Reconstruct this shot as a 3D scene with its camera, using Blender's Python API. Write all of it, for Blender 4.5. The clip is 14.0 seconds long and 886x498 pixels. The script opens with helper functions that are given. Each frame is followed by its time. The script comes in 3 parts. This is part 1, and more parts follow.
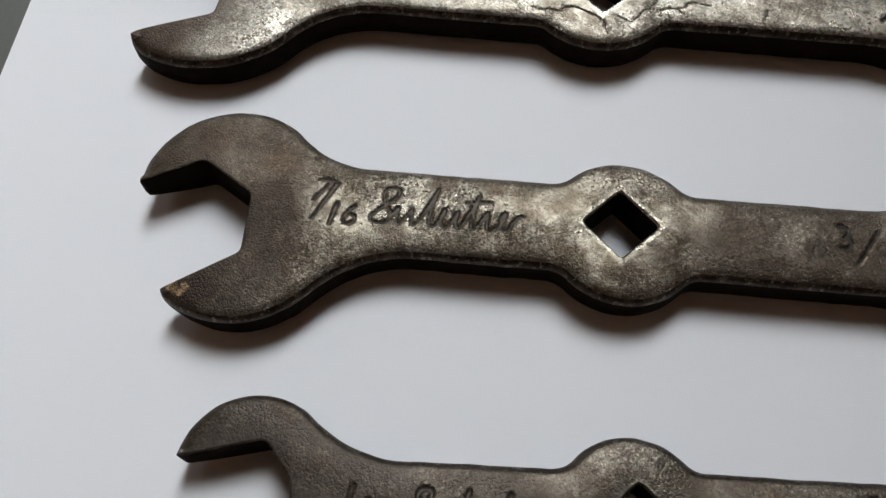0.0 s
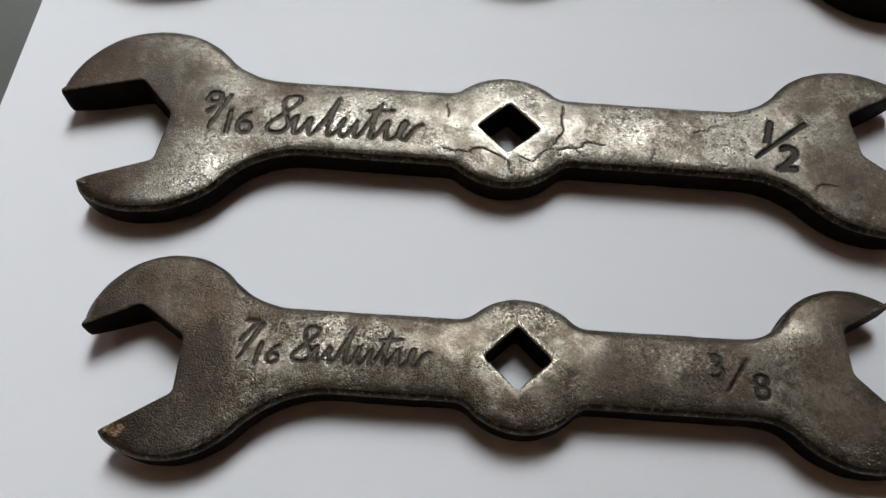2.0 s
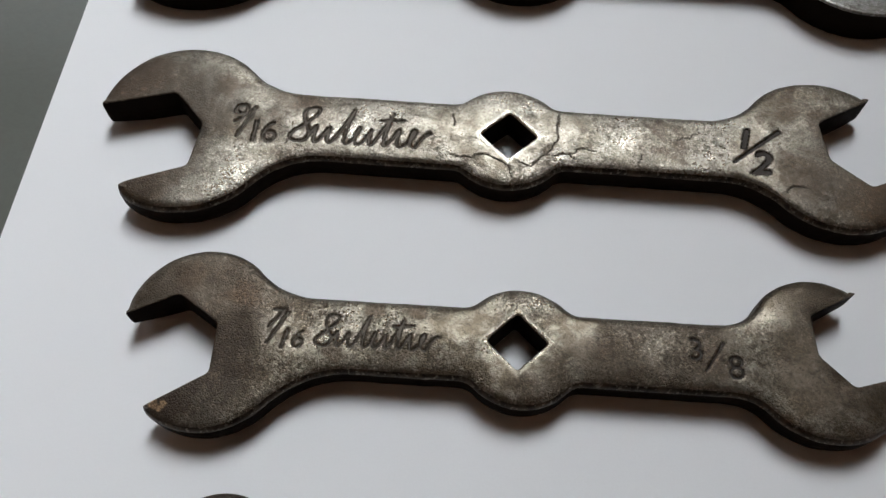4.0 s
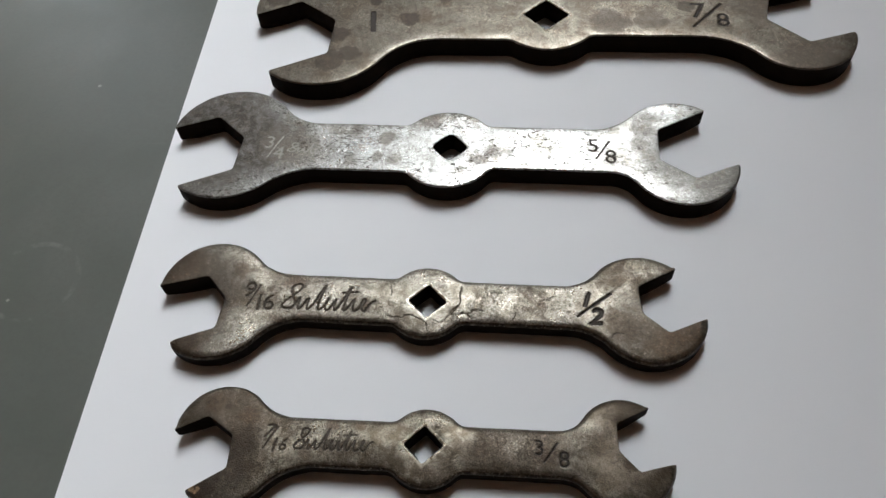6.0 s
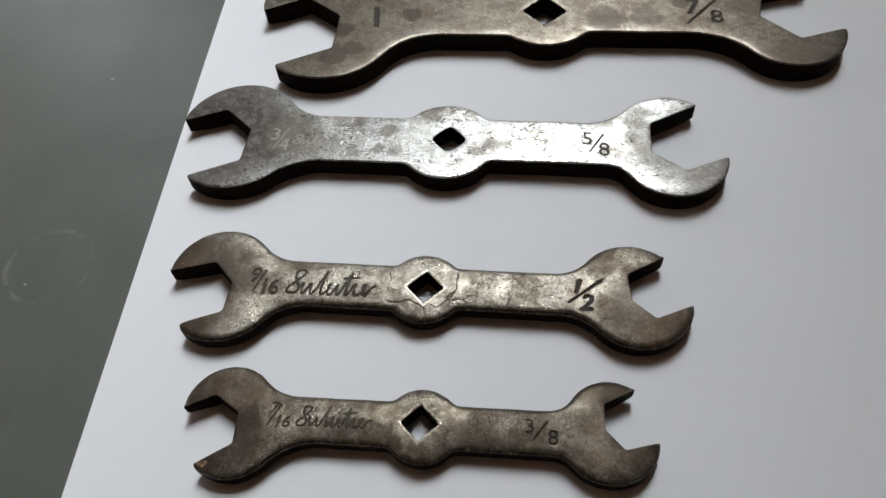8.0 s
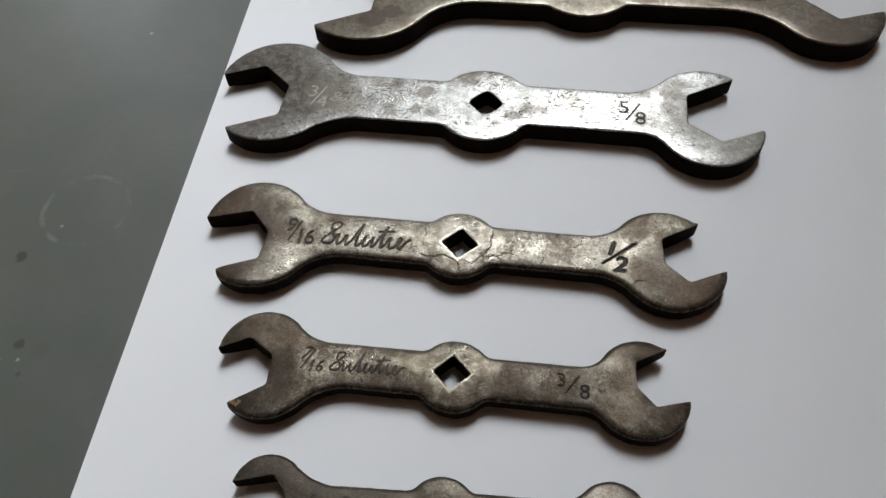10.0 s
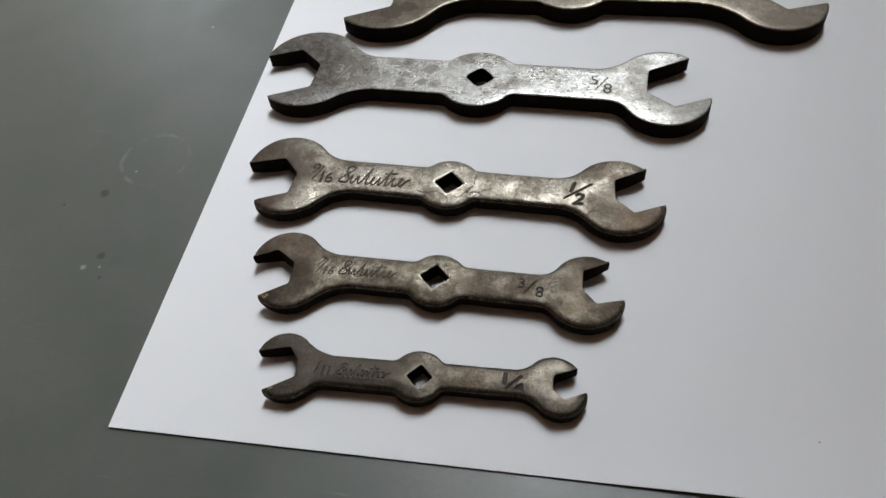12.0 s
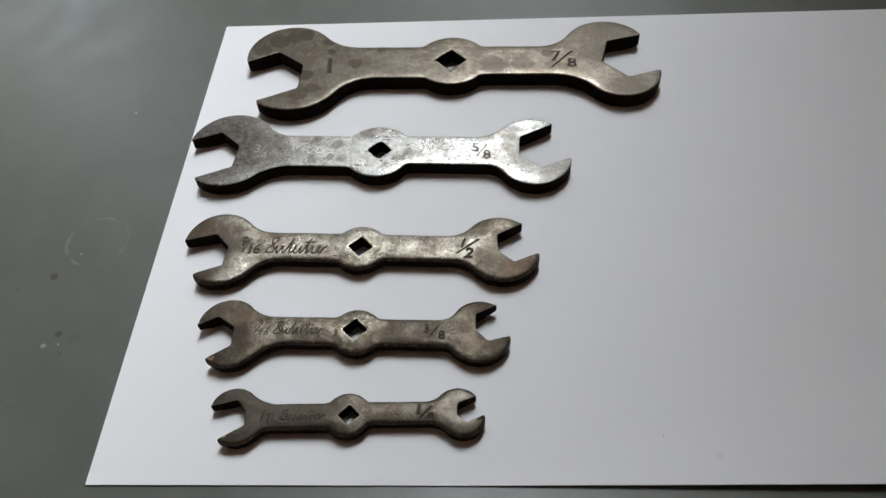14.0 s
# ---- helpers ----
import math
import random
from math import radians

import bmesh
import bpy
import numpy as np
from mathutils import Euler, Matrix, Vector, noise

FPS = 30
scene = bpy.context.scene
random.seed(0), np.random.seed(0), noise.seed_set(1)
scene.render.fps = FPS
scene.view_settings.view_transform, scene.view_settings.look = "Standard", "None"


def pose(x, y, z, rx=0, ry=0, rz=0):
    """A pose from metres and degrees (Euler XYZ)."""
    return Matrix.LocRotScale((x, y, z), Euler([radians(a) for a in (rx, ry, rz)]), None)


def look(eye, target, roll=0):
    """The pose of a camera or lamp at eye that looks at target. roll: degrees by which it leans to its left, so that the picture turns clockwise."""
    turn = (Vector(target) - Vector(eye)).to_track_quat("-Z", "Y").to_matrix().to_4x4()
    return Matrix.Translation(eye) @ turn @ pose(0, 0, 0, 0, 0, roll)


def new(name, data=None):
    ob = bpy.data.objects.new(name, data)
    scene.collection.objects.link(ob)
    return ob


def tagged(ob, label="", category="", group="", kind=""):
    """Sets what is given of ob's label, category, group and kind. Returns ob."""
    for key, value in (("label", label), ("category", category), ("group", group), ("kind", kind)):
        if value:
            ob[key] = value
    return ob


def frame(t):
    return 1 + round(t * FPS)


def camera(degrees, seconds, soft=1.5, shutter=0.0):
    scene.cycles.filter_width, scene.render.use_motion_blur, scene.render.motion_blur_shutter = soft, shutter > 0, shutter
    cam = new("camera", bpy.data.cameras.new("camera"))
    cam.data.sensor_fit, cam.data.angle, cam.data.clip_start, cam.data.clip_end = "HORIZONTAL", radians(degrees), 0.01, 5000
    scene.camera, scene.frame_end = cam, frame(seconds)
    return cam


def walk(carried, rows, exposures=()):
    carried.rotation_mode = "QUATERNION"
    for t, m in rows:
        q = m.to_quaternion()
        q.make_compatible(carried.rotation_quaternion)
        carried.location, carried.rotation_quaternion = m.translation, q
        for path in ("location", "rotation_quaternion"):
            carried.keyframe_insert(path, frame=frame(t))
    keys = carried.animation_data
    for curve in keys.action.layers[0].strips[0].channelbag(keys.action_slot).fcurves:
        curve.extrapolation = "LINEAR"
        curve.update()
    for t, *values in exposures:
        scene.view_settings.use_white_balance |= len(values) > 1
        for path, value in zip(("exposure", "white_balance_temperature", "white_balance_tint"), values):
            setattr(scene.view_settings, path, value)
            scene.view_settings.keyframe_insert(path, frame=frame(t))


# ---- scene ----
cam = camera(59.68, 14.0)
# seconds, eye, target, roll
PATH = [
    (0, (0.0592, 0.0093, 0.0758), (0.0528, 0.0992, -0.1028), -0.37),
    (0.5, (0.0586, 0.0087, 0.0757), (0.0541, 0.1011, -0.1015), 0.79),
    (1, (0.0595, 0.0097, 0.0777), (0.0513, 0.1000, -0.1006), -1.34),
    (1.2, (0.0638, 0.0121, 0.0806), (0.0563, 0.1067, -0.0955), -0.60),
    (1.5, (0.0654, 0.0145, 0.0861), (0.0591, 0.1108, -0.0891), -0.48),
    (1.7, (0.0676, 0.0166, 0.0902), (0.0595, 0.1120, -0.0854), -1.78),
    (2, (0.0666, 0.0161, 0.0893), (0.0649, 0.1135, -0.0854), 1.24),
    (2.2, (0.0668, 0.0150, 0.0890), (0.0614, 0.1120, -0.0858), -0.75),
    (4.3, (0.0662, 0.0094, 0.1027), (0.0639, 0.1098, -0.0703), 0.69),
    (4.5, (0.0724, 0.0091, 0.1138), (0.0664, 0.1128, -0.0571), -2.20),
    (5, (0.0786, 0.0051, 0.1302), (0.0709, 0.1139, -0.0374), -2.87),
    (5.5, (0.0860, 0.0015, 0.1440), (0.0763, 0.1149, -0.0205), -4.32),
    (6, (0.0886, -0.0074, 0.1534), (0.0758, 0.1073, -0.0099), -4.92),
    (6.5, (0.0917, -0.0088, 0.1588), (0.0780, 0.1059, -0.0045), -5.53),
    (7, (0.0924, -0.0100, 0.1578), (0.0769, 0.1037, -0.0060), -6.13),
    (7.5, (0.0910, -0.0106, 0.1584), (0.0773, 0.1023, -0.0062), -5.31),
    (8, (0.0918, -0.0124, 0.1587), (0.0767, 0.1007, -0.0056), -5.62),
    (8.5, (0.0872, -0.0190, 0.1543), (0.0726, 0.0947, -0.0095), -4.03),
    (8.7, (0.0858, -0.0197, 0.1523), (0.0714, 0.0931, -0.0121), -3.63),
    (10.8, (0.0849, -0.0288, 0.1608), (0.0657, 0.0849, -0.0026), -4.78),
    (11, (0.0873, -0.0354, 0.1701), (0.0620, 0.0795, 0.0084), -7.24),
    (11.3, (0.0947, -0.0578, 0.1752), (0.0661, 0.0610, 0.0169), -6.00),
    (11.5, (0.1086, -0.0563, 0.1644), (0.0832, 0.0634, 0.0061), -3.54),
    (11.7, (0.1095, -0.0622, 0.1641), (0.0800, 0.0565, 0.0058), -5.98),
    (12, (0.1087, -0.0662, 0.1710), (0.0774, 0.0524, 0.0129), -7.84),
    (12.3, (0.1177, -0.0541, 0.1875), (0.0905, 0.0631, 0.0277), -8.50),
    (12.5, (0.1195, -0.0577, 0.1936), (0.0941, 0.0625, 0.0358), -8.52),
    (12.7, (0.1160, -0.0666, 0.2004), (0.0945, 0.0532, 0.0418), -7.49),
    (13, (0.1127, -0.0762, 0.2068), (0.0946, 0.0435, 0.0476), -6.47),
    (13.3, (0.1134, -0.0796, 0.2152), (0.0994, 0.0410, 0.0563), -5.66),
    (13.5, (0.1131, -0.0818, 0.2146), (0.1013, 0.0395, 0.0560), -4.87),
    (14, (0.1153, -0.0807, 0.2141), (0.1057, 0.0415, 0.0560), -4.27),
]
EXPOSURES = [(0.0, 0.23), (7.5, 0.14), (11.0, 0.19), (12.0, 0.28), (14.0, 0.25)]
walk(cam, [(t, look(eye, target, roll)) for t, eye, target, roll in PATH], EXPOSURES)

# ---- light: one window behind the far side of the table, sky outside ----
world = bpy.data.worlds.new("sky")
scene.world = world
world.use_nodes = True
sky = world.node_tree.nodes.new("ShaderNodeTexSky")
sky.sky_type, sky.sun_disc = "NISHITA", False
sky.sun_elevation, sky.sun_rotation = radians(40), radians(150)
background = world.node_tree.nodes["Background"]
background.inputs["Strength"].default_value = 0.10
world.node_tree.links.new(sky.outputs[0], background.inputs["Color"])

WALL_Y, WEST_X = 1.20, -1.00  # the lamps stand in two openings of the far wall
WIN_X, WIN_Z = (-0.26, 0.46), (0.98, 2.25)
SIDE_X, SIDE_Z = (-0.88, -0.56), (0.48, 1.00)


def daylight(name, width, height, watts, spread, color, m):
    """Sky light that comes in through a window's opening."""
    data = bpy.data.lights.new(name, "AREA")
    data.shape, data.size, data.size_y = "RECTANGLE", width, height
    data.energy, data.color, data.spread = watts, color, radians(spread)
    ob = new(name, data)
    ob.matrix_world = m


WIN_MID = (sum(WIN_X) / 2, WALL_Y + 0.06, sum(WIN_Z) / 2)
daylight("window_daylight", WIN_X[1] - WIN_X[0], WIN_Z[1] - WIN_Z[0], 7.0, 46, (0.925, 0.965, 1.0), look(WIN_MID, (-0.40, 0.33, 0.0)))
daylight("side_window_daylight", SIDE_X[1] - SIDE_X[0], SIDE_Z[1] - SIDE_Z[0], 1.5, 180, (0.86, 0.94, 1.0), pose(sum(SIDE_X) / 2, WALL_Y + 0.06, sum(SIDE_Z) / 2, -90, 0, 0))


# ---- materials ----
class Nodes:
    """A small writer of node materials."""

    def __init__(self, name):
        self.mat = bpy.data.materials.new(name)
        self.mat.use_nodes = True
        self.tree = self.mat.node_tree
        self.bsdf = self.tree.nodes["Principled BSDF"]
        self.coord = self.tree.nodes.new("ShaderNodeTexCoord").outputs["Object"]

    def put(self, socket, value):
        if hasattr(value, "is_output"):
            self.tree.links.new(value, socket)
        else:
            socket.default_value = value

    def noise(self, scale, detail=3.0, rough=0.55, distort=0.0, stretch=None):
        n = self.tree.nodes.new("ShaderNodeTexNoise")
        n.inputs["Scale"].default_value, n.inputs["Detail"].default_value = scale, detail
        n.inputs["Roughness"].default_value, n.inputs["Distortion"].default_value = rough, distort
        vec = self.coord
        if stretch:
            m = self.tree.nodes.new("ShaderNodeMapping")
            m.inputs["Scale"].default_value = stretch
            self.tree.links.new(vec, m.inputs["Vector"])
            vec = m.outputs[0]
        self.tree.links.new(vec, n.inputs["Vector"])
        return n.outputs["Fac"]

    def math(self, op, a, b=0.0, clamp=False):
        n = self.tree.nodes.new("ShaderNodeMath")
        n.operation, n.use_clamp = op, clamp
        self.put(n.inputs[0], a)
        self.put(n.inputs[1], b)
        return n.outputs[0]

    def ramp(self, value, lo, hi, out_lo=0.0, out_hi=1.0):
        n = self.tree.nodes.new("ShaderNodeMapRange")
        n.interpolation_type = "SMOOTHSTEP"
        for k, v in zip((1, 2, 3, 4), (lo, hi, out_lo, out_hi)):
            n.inputs[k].default_value = v
        self.put(n.inputs[0], value)
        return n.outputs[0]

    def mix(self, fac, a, b):
        n = self.tree.nodes.new("ShaderNodeMix")
        n.data_type = "RGBA"
        self.put(n.inputs[0], fac)
        self.put(n.inputs[6], (*a, 1) if isinstance(a, tuple) else a)
        self.put(n.inputs[7], (*b, 1) if isinstance(b, tuple) else b)
        return n.outputs[2]

    def scaled(self, color, k):
        n = self.tree.nodes.new("ShaderNodeVectorMath")
        n.operation = "SCALE"
        self.tree.links.new(color, n.inputs[0])
        n.inputs["Scale"].default_value = k
        return n.outputs[0]

    def spot(self, x, y, radius, soft, wobble=0.0, squash=1.0):
        """1 inside a blot on the surface, 0 outside; x and y in metres."""
        sep = self.tree.nodes.new("ShaderNodeSeparateXYZ")
        self.tree.links.new(self.coord, sep.inputs[0])
        dx = self.math("SUBTRACT", sep.outputs[0], x)
        dy = self.math("MULTIPLY", self.math("SUBTRACT", sep.outputs[1], y), squash)
        d = self.math("SQRT", self.math("ADD", self.math("MULTIPLY", dx, dx), self.math("MULTIPLY", dy, dy)))
        if wobble:
            d = self.math("ADD", d, self.math("MULTIPLY", self.math("SUBTRACT", self.noise(0.9 / radius, 4, 0.6), 0.5), wobble))
        return d, self.ramp(d, radius - soft, radius + soft, 1.0, 0.0)

    def bump(self, height, strength, distance):
        n = self.tree.nodes.new("ShaderNodeBump")
        n.inputs["Strength"].default_value, n.inputs["Distance"].default_value = strength, distance
        self.tree.links.new(height, n.inputs["Height"])
        if self.bsdf.inputs["Normal"].links:
            self.tree.links.new(self.bsdf.inputs["Normal"].links[0].from_socket, n.inputs["Normal"])
        self.tree.links.new(n.outputs[0], self.bsdf.inputs["Normal"])

    def done(self, color, rough, metal=0.0):
        self.put(self.bsdf.inputs["Base Color"], (*color, 1) if isinstance(color, tuple) else color)
        self.put(self.bsdf.inputs["Roughness"], rough)
        self.put(self.bsdf.inputs["Metallic"], metal)
        return self.mat


RUST = (0.058, 0.036, 0.021)
TIP = (0.060, 0.041, 0.026)
RED = (0.072, 0.040, 0.019)
DIRT = (0.075, 0.056, 0.040)
BROWN = (0.032, 0.021, 0.014)


def forged_steel(name, light, dark, rust, rough, grain, blots=(), metal=0.85, pits=0.0, cracks=0.0, patches=0.5, hole=0.0, pebble=0.0):
    """Old bare steel: patina in two close shades, dull rust stains, blots that also put shade into the colour, a
    pebbled forged skin, worn pits, a rubbed rim round the hole.
    """
    n = Nodes(name)
    cloud = n.math("ADD", n.math("MULTIPLY", n.noise(110, 5, 0.6), 0.55), n.math("MULTIPLY", n.noise(480, 5, 0.7, 0.6), 0.45))
    col = n.mix(n.ramp(cloud, 0.38, 0.62), dark, light)
    dull = n.ramp(n.noise(75, 6, 0.72), 0.52, 0.70, 0.0, patches)
    col = n.mix(dull, col, rust)
    dull = n.math("MULTIPLY", dull, 0.6)
    mottle = n.ramp(n.noise(420, 5, 0.7, 0.5), 0.36, 0.58, 0.76, 1.0)
    for x, y, radius, tint, amount in blots:
        sharp = tint == BROWN
        _, inside = n.spot(x, y, radius, radius * (0.14 if sharp else 0.35), radius * 1.6)
        if radius > 0.003 and not sharp:
            inside = n.math("MULTIPLY", inside, mottle)
        inside = n.math("MULTIPLY", inside, amount)
        col = n.mix(inside, col, tint)
        dull = n.math("MAXIMUM", dull, inside)
    stain = n.math("MULTIPLY", n.ramp(n.noise(330, 6, 0.72, 0.4), 0.54, 0.61), n.ramp(n.noise(60, 3), 0.36, 0.58, 0.35, 1.0))
    stain = n.math("MULTIPLY", stain, 0.6)
    col = n.mix(stain, col, tuple(0.8 * c for c in rust))
    dull = n.math("MAXIMUM", dull, stain)
    speck = n.math("MULTIPLY", n.ramp(n.noise(1100, 4, 0.7, 0.5), 0.52, 0.60), n.ramp(n.noise(160, 4), 0.38, 0.58))
    col = n.mix(n.math("MULTIPLY", speck, 0.55), col, tuple(0.5 * c for c in rust))
    nick = n.math("MULTIPLY", n.ramp(n.noise(800, 4, 0.75, 1.2), 0.555, 0.61), n.ramp(n.noise(140, 4), 0.42, 0.58))
    col = n.mix(n.math("MULTIPLY", nick, 0.6), col, n.scaled(col, 2.0))
    fleck = n.noise(2600, 4, 0.7)
    col = n.mix(n.ramp(fleck, 0.40, 0.50, 0.5, 0.0), col, tuple(0.40 * c for c in dark))
    glint = n.math("MULTIPLY", n.ramp(n.noise(3900, 3, 0.7, 0.4), 0.54, 0.60), n.ramp(n.noise(130, 4), 0.38, 0.60))
    col = n.mix(n.math("MULTIPLY", glint, 0.6), col, n.scaled(col, 2.3))
    r = n.math("ADD", n.ramp(cloud, 0.38, 0.62, rough + 0.05, rough - 0.01), n.math("MULTIPLY", n.noise(2600, 2), 0.10))
    r = n.math("ADD", r, n.math("MULTIPLY", dull, 0.16))
    shine = n.math("SUBTRACT", metal, n.math("MULTIPLY", dull, 0.25))
    if hole:
        sep = n.tree.nodes.new("ShaderNodeSeparateXYZ")
        n.tree.links.new(n.coord, sep.inputs[0])
        d = n.math("ADD", n.math("ABSOLUTE", sep.outputs[0]), n.math("ABSOLUTE", sep.outputs[1]))
        d = n.math("ADD", d, n.math("MULTIPLY", n.math("SUBTRACT", n.noise(420, 4), 0.5), hole * 0.35))
        rim = n.ramp(d, hole * 1.10, hole * 1.28, 1.0, 0.0)
        col = n.mix(n.math("MULTIPLY", rim, 0.7), col, tuple(1.35 * c for c in light))
        r = n.math("SUBTRACT", r, n.math("MULTIPLY", rim, 0.05))
    if pits:
        spots = n.math("MULTIPLY", n.ramp(n.noise(1250, 4, 0.7, 1.6, (0.55, 1, 1)), 0.540, 0.560), n.ramp(n.noise(95, 5, 0.7), 0.40, 0.58, 0.30, 1.0))
        spots = n.math("MULTIPLY", spots, n.math("SUBTRACT", 1.0, n.ramp(dull, 0.55, 0.95, 0.0, 0.85)))
        col = n.mix(n.math("MULTIPLY", spots, pits), col, (0.05, 0.04, 0.03))
        r = n.math("ADD", r, n.math("MULTIPLY", spots, 0.35))
        n.bump(n.math("SUBTRACT", 1.0, spots), 0.30, 0.00008)
    if cracks:
        v = n.tree.nodes.new("ShaderNodeTexVoronoi")
        v.feature = "DISTANCE_TO_EDGE"
        v.inputs["Scale"].default_value = 115
        warp = n.tree.nodes.new("ShaderNodeTexNoise")
        warp.inputs["Scale"].default_value, warp.inputs["Detail"].default_value = 260, 4
        n.tree.links.new(n.coord, warp.inputs["Vector"])
        add = n.tree.nodes.new("ShaderNodeVectorMath")
        add.operation = "MULTIPLY_ADD"
        n.tree.links.new(warp.outputs["Color"], add.inputs[0])
        add.inputs[1].default_value = (0.007, 0.007, 0.007)
        n.tree.links.new(n.coord, add.inputs[2])
        n.tree.links.new(add.outputs[0], v.inputs["Vector"])
        line_mask = n.math("MULTIPLY", n.ramp(v.outputs["Distance"], 0.002, 0.011, 1.0, 0.0), n.ramp(n.noise(150, 3), 0.47, 0.55))
        col = n.mix(n.math("MULTIPLY", line_mask, cracks), col, (0.05, 0.04, 0.03))
        n.bump(n.math("SUBTRACT", 1.0, line_mask), 0.6, 0.00012)
        n.bump(n.noise(300, 2, 0.5), 0.22, 0.0006)
    if pebble:
        v = n.tree.nodes.new("ShaderNodeTexVoronoi")
        v.feature = "SMOOTH_F1"
        v.inputs["Scale"].default_value, v.inputs["Smoothness"].default_value = 4600, 0.45
        warp = n.tree.nodes.new("ShaderNodeTexNoise")
        warp.inputs["Scale"].default_value, warp.inputs["Detail"].default_value = 2800, 3
        n.tree.links.new(n.coord, warp.inputs["Vector"])
        add = n.tree.nodes.new("ShaderNodeVectorMath")
        add.operation = "MULTIPLY_ADD"
        n.tree.links.new(warp.outputs["Color"], add.inputs[0])
        add.inputs[1].default_value = (0.00035, 0.00035, 0.00035)
        n.tree.links.new(n.coord, add.inputs[2])
        n.tree.links.new(add.outputs[0], v.inputs["Vector"])
        pore = n.math("MULTIPLY", n.ramp(v.outputs["Distance"], 0.40, 0.85), n.ramp(n.noise(150, 4), 0.36, 0.58, 0.15, 1.0))
        n.bump(n.math("SUBTRACT", 1.0, pore), 0.85 * pebble, 0.00009)
        col = n.mix(n.math("MULTIPLY", pore, 0.6 * pebble), col, tuple(0.5 * c for c in dark))
    n.bump(n.noise(4200, 3, 0.65), grain * 0.6, 0.00008)
    n.bump(n.noise(900, 3, 0.55), grain * 0.25, 0.0002)
    scratch = n.ramp(n.noise(260, 2, 0.5, 0.0, (1, 14, 1)), 0.62, 0.72)
    n.bump(scratch, 0.08, 0.0001)
    return n.done(col, r, shine)


def shaded_scale():
    """Black oxide on the forging's sides, mouths and hole walls, with their shade put into the near-black colour."""
    n = Nodes("shaded_oxide_scale")
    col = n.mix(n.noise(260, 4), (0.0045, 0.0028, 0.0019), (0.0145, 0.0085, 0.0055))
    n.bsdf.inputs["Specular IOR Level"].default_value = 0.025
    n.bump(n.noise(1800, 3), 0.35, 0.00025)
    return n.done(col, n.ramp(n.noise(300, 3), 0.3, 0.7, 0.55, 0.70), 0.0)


def shaded_brown_edge():
    """Rubbed brown oxide where the face rolls over into the black side; the rolled edge's shade is in its colour too.
    """
    n = Nodes("shaded_brown_edge")
    col = n.mix(n.ramp(n.noise(700, 4, 0.65), 0.36, 0.64), (0.022, 0.0150, 0.0100), (0.070, 0.052, 0.036))
    col = n.mix(n.ramp(n.noise(1700, 3, 0.7), 0.56, 0.63, 0.0, 0.7), col, (0.20, 0.175, 0.14))
    n.bump(n.noise(2200, 3), 0.3, 0.00012)
    return n.done(col, n.ramp(n.noise(300, 3), 0.3, 0.7, 0.36, 0.5), 0.7)


# Groove floors; the dark ones mix grime with the groove's shade in one colour.
def groove_fill(name, low, high):
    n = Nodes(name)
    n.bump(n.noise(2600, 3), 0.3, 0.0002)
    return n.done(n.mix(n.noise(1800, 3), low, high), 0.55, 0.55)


def paper_material():
    n = Nodes("white_paper")
    col = n.mix(n.noise(30, 4), (0.785, 0.793, 0.815), (0.825, 0.829, 0.842))
    col = n.mix(n.ramp(n.noise(3500, 3), 0.3, 0.7, 0.0, 0.12), col, (0.72, 0.72, 0.73))
    _, speck = n.spot(0.1830, 0.0085, 0.0010, 0.0007, 0.0016)
    col = n.mix(n.math("MULTIPLY", speck, 0.14), col, (0.45, 0.30, 0.22))
    _, dot = n.spot(0.1680, 0.0150, 0.00025, 0.0001)
    col = n.mix(n.math("MULTIPLY", dot, 0.6), col, (0.15, 0.17, 0.3))
    n.bump(n.noise(2600, 4, 0.7), 0.10, 0.00012)
    n.bump(n.noise(14, 3, 0.5), 0.25, 0.0012)
    return n.done(col, 0.62)


